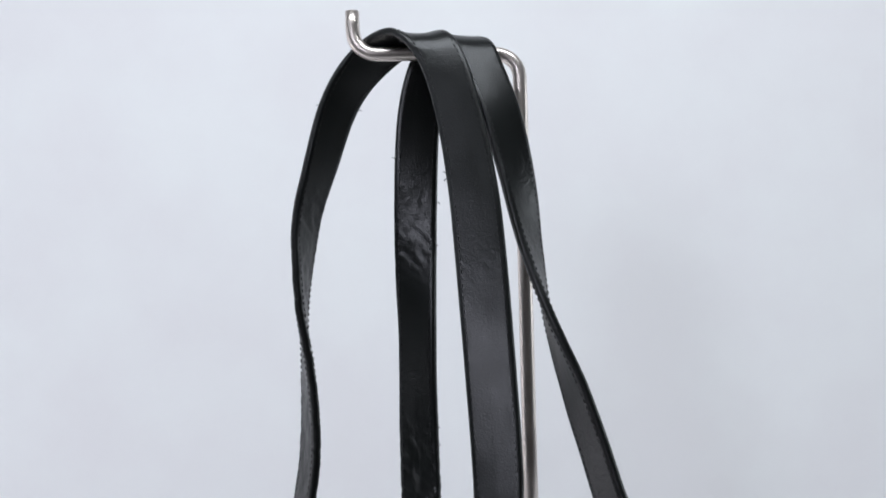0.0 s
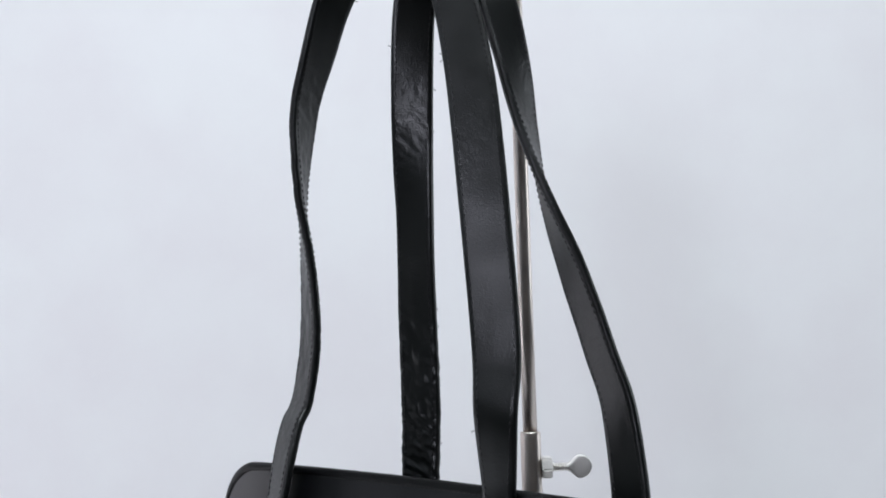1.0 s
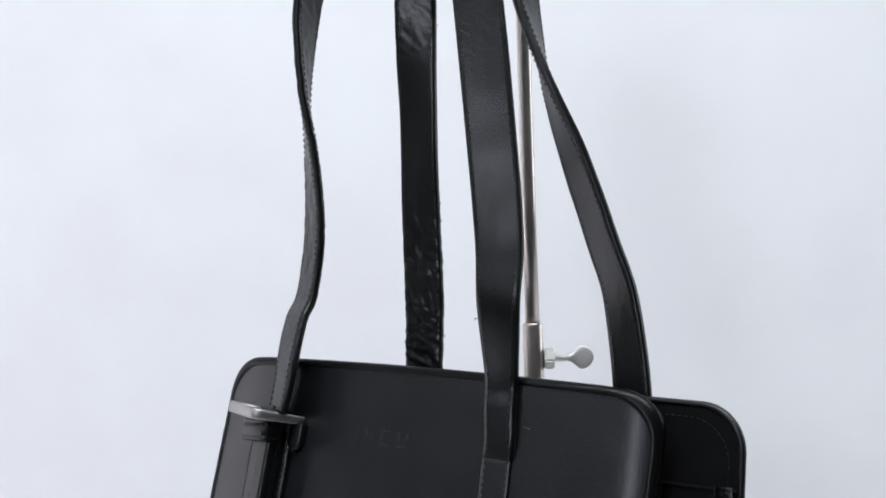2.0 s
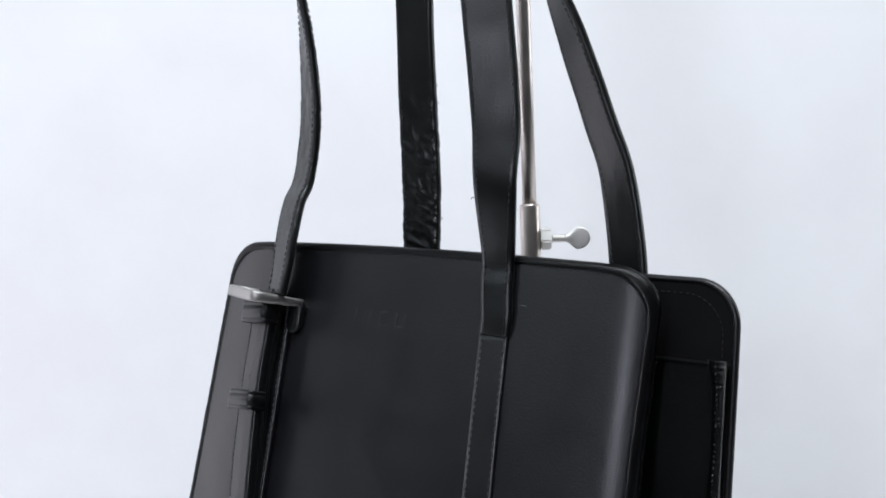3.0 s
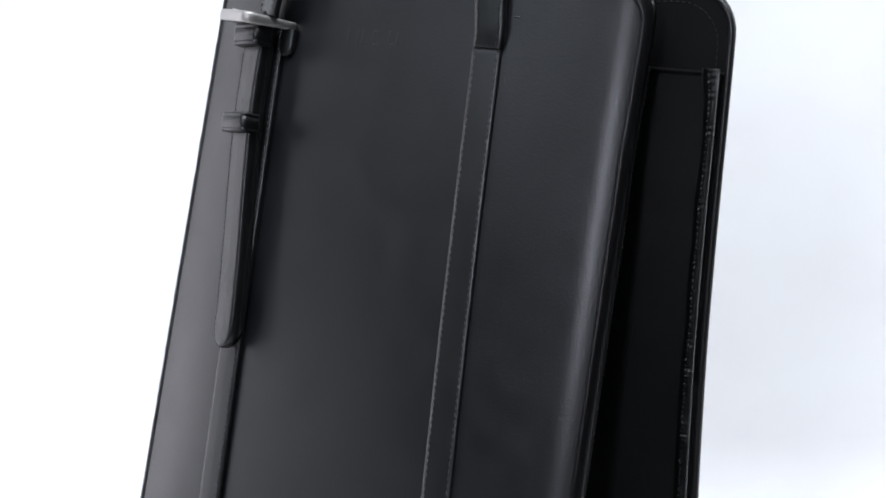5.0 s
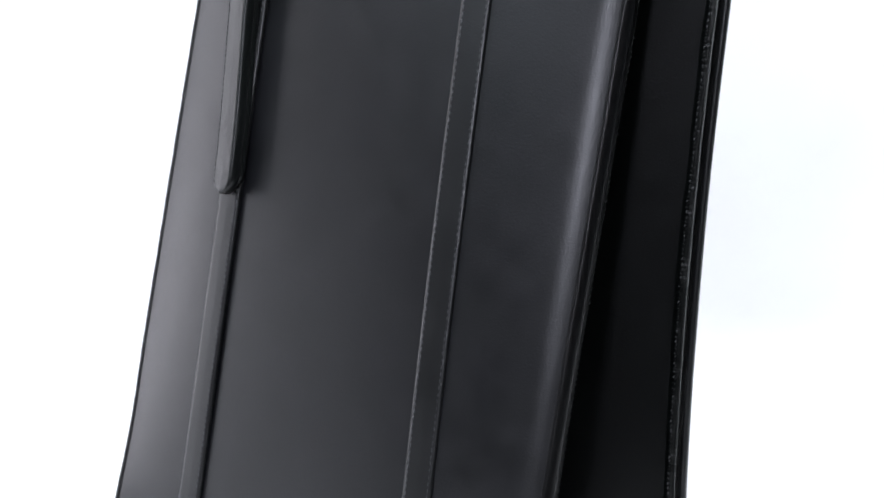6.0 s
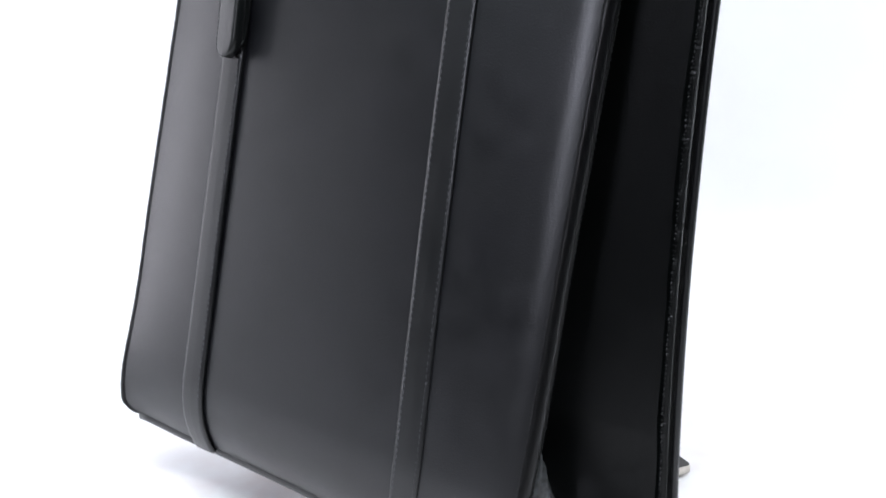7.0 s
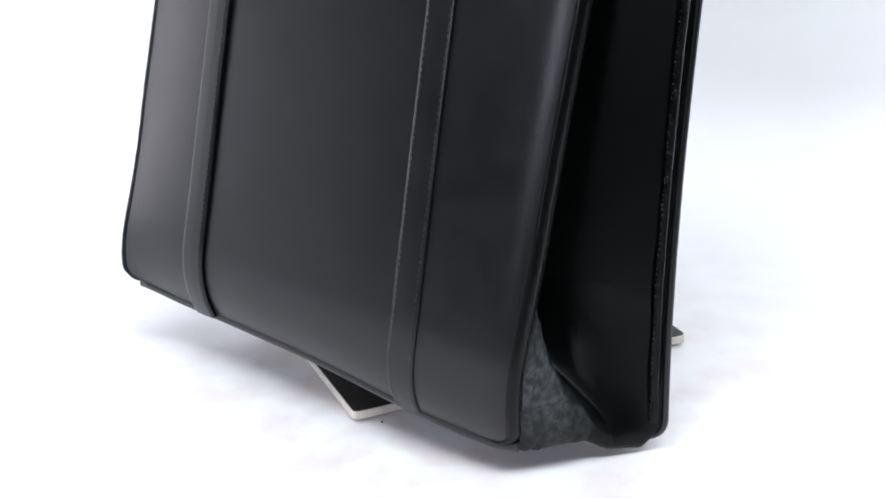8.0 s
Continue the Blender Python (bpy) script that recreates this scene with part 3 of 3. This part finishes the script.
FRONT_HANDLE = [(*(BAG @ face_point(x, lz, off)[0]), w, turn_) for x, lz, off, w, turn_ in
                ((-0.0906, 0.3945, 0.0100, 0.0214, 116), (-0.0892, 0.4080, 0.0108, 0.0220, 117), (-0.0900, 0.4220, 0.0104, 0.0226, 118))] + [
    (-0.0842, 0.6650, 0.4960, 0.0230, 119), (-0.0780, 0.6700, 0.5124, 0.0228, 119),
    (-0.0733, 0.6680, 0.5500, 0.0225, 117), (-0.0745, 0.6655, 0.5900, 0.0230, 105), (-0.0770, 0.6620, 0.6230, 0.0230, 88),
    (-0.0741, 0.6550, 0.6680, 0.0230, 61), (-0.0655, 0.6480, 0.6983, 0.0232, 49), (-0.0559, 0.6420, 0.7280, 0.0234, 36),
    (-0.0447, 0.6350, 0.7460, 0.0235, 21), (-0.0310, 0.6290, 0.7580, 0.0235, 6), (-0.0165, 0.6200, 0.7626, 0.0235, 0), (-0.0045, 0.6105, 0.7580, 0.0232, -5),
    (0.0035, 0.6050, 0.7440, 0.0235, -8), (0.0104, 0.6010, 0.7177, 0.0238, -8), (0.0156, 0.5970, 0.6871, 0.0250, -8),
    (0.0188, 0.5930, 0.6575, 0.0258, -8), (0.0224, 0.5860, 0.6006, 0.0258, -14), (0.0256, 0.5785, 0.5350, 0.0250, -20),
    (0.0240, 0.5735, 0.5014, 0.0226, -26)]
for lz, off, w in ((0.424, 0.0044, 0.0186), (0.408, 0.0032, 0.0176), (0.394, 0.0022, 0.0170), (0.3855, 0.0008, 0.0166)):
    FRONT_HANDLE.append((*(BAG @ face_point(right_x(lz) + off * 0.7 - 0.0036 * smoothstep(0.388, 0.424, lz), lz, off)[0]), w, -35.6))
BACK_HANDLE = [
    (-0.0140, 0.6580, 0.4200, 0.0230, -35), (-0.0138, 0.6575, 0.4600, 0.0232, -34), (-0.0131, 0.6570, 0.4850, 0.0235, -32), (-0.0125, 0.6550, 0.5107, 0.0235, -28), (-0.0132, 0.6520, 0.5500, 0.0235, -30),
    (-0.0133, 0.6460, 0.6041, 0.0235, -34), (-0.0135, 0.6430, 0.6400, 0.0235, -20), (-0.0130, 0.6400, 0.6800, 0.0235, -5), (-0.0110, 0.6380, 0.7200, 0.0235, 5),
    (-0.0060, 0.6365, 0.7450, 0.0235, 8), (0.0010, 0.6335, 0.7575, 0.0235, 8), (0.0100, 0.6255, 0.7628, 0.0235, 10), (0.0180, 0.6170, 0.7578, 0.0235, 14),
    (0.0238, 0.6125, 0.7440, 0.0235, 18), (0.0322, 0.6080, 0.7198, 0.0235, 26), (0.0392, 0.6060, 0.6885, 0.0235, 36), (0.0460, 0.6030, 0.6465, 0.0233, 62),
    (0.0530, 0.5990, 0.6140, 0.0230, 88), (0.0660, 0.5960, 0.5724, 0.0218, 118), (0.0780, 0.5920, 0.5308, 0.0212, 126), (0.0847, 0.5885, 0.5060, 0.0208, 131),
    (0.0877, 0.5850, 0.4780, 0.0205, 138), (0.0889, 0.5832, 0.4520, 0.0204, 143), (0.0880, 0.5830, 0.4100, 0.0204, 144)]
handle(FRONT_HANDLE, "long black leather shoulder strap twisting down from the hook",
       lambda u: 0.0005 * smoothstep(0.12, 0.20, u) * (1 - smoothstep(0.30, 0.36, u)))
handle(BACK_HANDLE, "long black shoulder strap, crumpled near the bag",
       lambda u: 0.0008 * (1 - smoothstep(0.15, 0.20, u)) + 0.0004 * smoothstep(0.24, 0.27, u) * (1 - smoothstep(0.28, 0.32, u)))

# strap end below the buckle, with its loops and the buckle
tab_x = lambda z: -0.0878 - 0.0094 * smoothstep(0.215, 0.36, z)
T0, T1 = 0.2165, 0.396


def stand_off(z):
    return 0.0088 + 0.0016 * smoothstep(0.22, 0.36, z)


tab = new("strap_end")
tab.parent = bag
tab["label"] = "doubled black leather strap end with rounded tip"


def flat_strap(x_of, w, z0, z1, off, th, tip=0.0, n=60, lift=0.0):
    bm = bmesh.new()
    rings, lines = [], ([], [])
    for k in range(n + 1):
        z = z0 + (z1 - z0) * (1 - math.cos(math.pi * k / n)) / 2
        p, nr = face_point(x_of(z), z, off(z))
        e, _ = face_point(x_of(z + 0.002), z + 0.002, off(z + 0.002))
        t = (e - p).normalized()
        s = t.cross(nr).normalized()
        s = s if s.x > 0 else -s
        s = (s + nr * lift).normalized()
        nr = (nr - s * nr.dot(s)).normalized()
        ww = w
        if tip and z < z0 + tip:
            ww = w * max(0.16, math.sqrt(max(0, 1 - (1 - (z - z0) / tip) ** 2)))
        rings.append([p + s * a + nr * b for a, b in band_section(ww, th)])
        for q, l in ((-1, lines[0]), (1, lines[1])):
            if z > z0 + tip * 0.4:
                l.append((p + s * (q * (ww / 2 - 0.0018)) + nr * (th * 0.5), nr))
    loft(bm, rings)
    return bm, lines


bm, lines = flat_strap(tab_x, 0.0170, T0, T1, lambda z: stand_off(z) - 0.0012, 0.0066, 0.010, 60, 0.10)
tongue = part("tongue", bm, STRAP, tab)
for l in lines:
    bm = bmesh.new()
    stitches(bm, l, 0.0031, 0.0021, 0.00018)
    part("stitching", bm, DARKTHREAD, tab, "row of black stitches")
bm, _ = flat_strap(lambda z: tab_x(z) + 0.0004, 0.0158, T0 + 0.004, 0.396, lambda z: stand_off(z) - 0.0052, 0.0040, 0.008)
part("backing_strap", bm, STRAP, tab)
bm, _ = flat_strap(lambda z: -0.0815, 0.0100, 0.3745, 0.3890, lambda z: 0.0020, 0.0040, 0.005, 24)
part("buckle_loop", bm, STRAP, tab, "glossy black leather loop holding the buckle")
for z in (0.348,):
    p, nr = face_point(tab_x(z), z, stand_off(z) + 0.0018)
    bm = bmesh.new()
    m = Matrix.Translation(p) @ nr.to_track_quat("Z", "Y").to_matrix().to_4x4()
    rings = []
    for r, h in ((0.0017, -0.0004), (0.0015, 0.0004), (0.0011, 0.0003), (0.0009, -0.0006)):
        rings.append([m @ Vector((r * math.cos(a), r * math.sin(a), h)) for a in (2 * math.pi * k / 14 for k in range(14))])
    loft(bm, rings)
    part("punched_hole", bm, LINING, tab, "small punched strap hole")


def keeper(z, h, deep):
    """A leather loop round both layers, with two pressed lines."""
    p, nr = face_point(tab_x(z) + 0.0004, z, stand_off(z) + 0.0030)
    m = Matrix.Translation(p) @ Matrix.Rotation(radians(-12.6), 4, "X") @ Matrix.Rotation(radians(-3), 4, "Y") @ Matrix.Rotation(radians(-7), 4, "Z") @ Matrix.Translation((0, deep / 2, 0))
    w = 0.0198
    rings = []
    for zz, grow in ((-0.5, -0.0006), (-0.47, 0.0), (-0.34, 0.0002), (-0.30, -0.0003), (-0.26, 0.0002), (0.26, 0.0002), (0.30, -0.0003), (0.34, 0.0002), (0.47, 0.0), (0.5, -0.0006)):
        ring = []
        r = 0.0026
        for cx, cy, a0 in ((1, 1, 0), (-1, 1, 90), (-1, -1, 180), (1, -1, 270)):
            for k in range(6):
                a = radians(a0 + 18 * k)
                ring.append(m @ Vector((cx * (w / 2 - r) + (r + grow) * math.cos(a), -deep / 2 + cy * (deep / 2 - r) + (r + grow) * math.sin(a), zz * h)))
        rings.append(ring)
    bm = bmesh.new()
    loft(bm, rings)
    return bm


part("keeper", keeper(0.3825, 0.0118, 0.0125), FACE, tab, "glossy black leather keeper loop")
part("keeper", keeper(0.3358, 0.0106, 0.0120), FACE, tab, "glossy black leather keeper loop")

# metal buckle frame standing out from the panel, seen from its edge
bm = bmesh.new()
rings = []
cx, cz, w, d, r = -0.1024, 0.3936, 0.0368, 0.0300, 0.0042
path = []
for sx, sy, a0 in ((1, 1, 0), (-1, 1, 90), (-1, -1, 180), (1, -1, 270)):
    for k in range(7):
        a = radians(a0 + 15 * k)
        path.append((sx * (w / 2 - r) + r * math.cos(a), sy * (d / 2 - r) + r * math.sin(a)))
m = Matrix.Translation((cx, 0.0815, cz)) @ Matrix.Rotation(radians(-24), 4, "Z") @ Matrix.Rotation(radians(0.5), 4, "Y") @ Matrix.Rotation(radians(-10), 4, "X")
for k, (x, y) in enumerate(path):
    x0, y0 = path[k - 1]
    x1, y1 = path[(k + 1) % len(path)]
    t = Vector((x1 - x0, y1 - y0, 0)).normalized()
    o = Vector((t.y, -t.x, 0))
    th = 0.0062 - 0.0016 * smoothstep(-0.012, 0.012, y)
    ring = []
    for a in range(14):
        q = 2 * math.pi * a / 14
        ring.append(m @ (Vector((x, y, 0)) + o * (0.0018 * math.copysign(abs(math.cos(q)) ** 0.6, math.cos(q))) + Vector((0, 0, th / 2 * math.copysign(abs(math.sin(q)) ** 0.6, math.sin(q))))))
    rings.append(ring)
loft(bm, rings, closed=True)
buckle = part("buckle", bm, BUCKLE, bag, "satin silver metal strap buckle")
bm = bmesh.new()
tube(bm, [m @ Vector((x, y, z)) for x, y, z in ((0.0005, 0.0130, 0.0), (0.0003, 0.004, 0.0014), (0, -0.006, 0.0020), (0, -0.0155, 0.0024))], 0.0014, 10)
part("prong", bm, BUCKLE, buckle, "silver buckle prong")

# pressed maker's mark: illegible strokes
for k, (dx, w, h, dz) in enumerate(((0.0, 0.0010, 0.0080, 0), (0.0062, 0.0010, 0.0078, 0), (0.0098, 0.0010, 0.0078, 0), (0.0165, 0.0010, 0.0078, 0), (0.0190, 0.0040, 0.0009, 0.0034),
                                     (0.0190, 0.0040, 0.0009, -0.0034), (0.0270, 0.0010, 0.0078, 0), (0.0295, 0.0044, 0.0009, -0.0034), (0.0325, 0.0010, 0.0066, 0))):
    p, nr = face_point(-0.0405 + dx, 0.3875 + dz, 0.0)
    bm = bmesh.new()
    smooth_box(bm, w, 0.00036, h, 0.00014, Matrix.Translation(p) @ Matrix.Rotation(radians(-12.6), 4, "X"))
    part("stroke", bm, EDGE, front)

bm = bmesh.new()
p, nr = face_point(0.0590, 0.4005, 0.0006)
tube(bm, [p, p + Vector((0.0018, -0.0006, 0.0001)), p + Vector((0.0040, -0.0004, -0.0002))], 0.00026, 6)
part("loose_thread", bm, THREAD, bag, "short pale loose thread")

# a crumb of dirt on the paper beside the board
bm = bmesh.new()
bmesh.ops.create_icosphere(bm, subdivisions=2, radius=0.0008)
for v in bm.verts:
    v.co *= 1 + 0.35 * noise.noise(v.co * 900)
    v.co.z = max(v.co.z, -0.0006) * 0.7
crumb = new("crumb", mesh_from("crumb", bm, GREYWALL))
crumb.location = (-0.0406, 0.5552, 0.00042)
tagged(crumb, "tiny dark crumb of dirt lying on the white paper", "crumb")
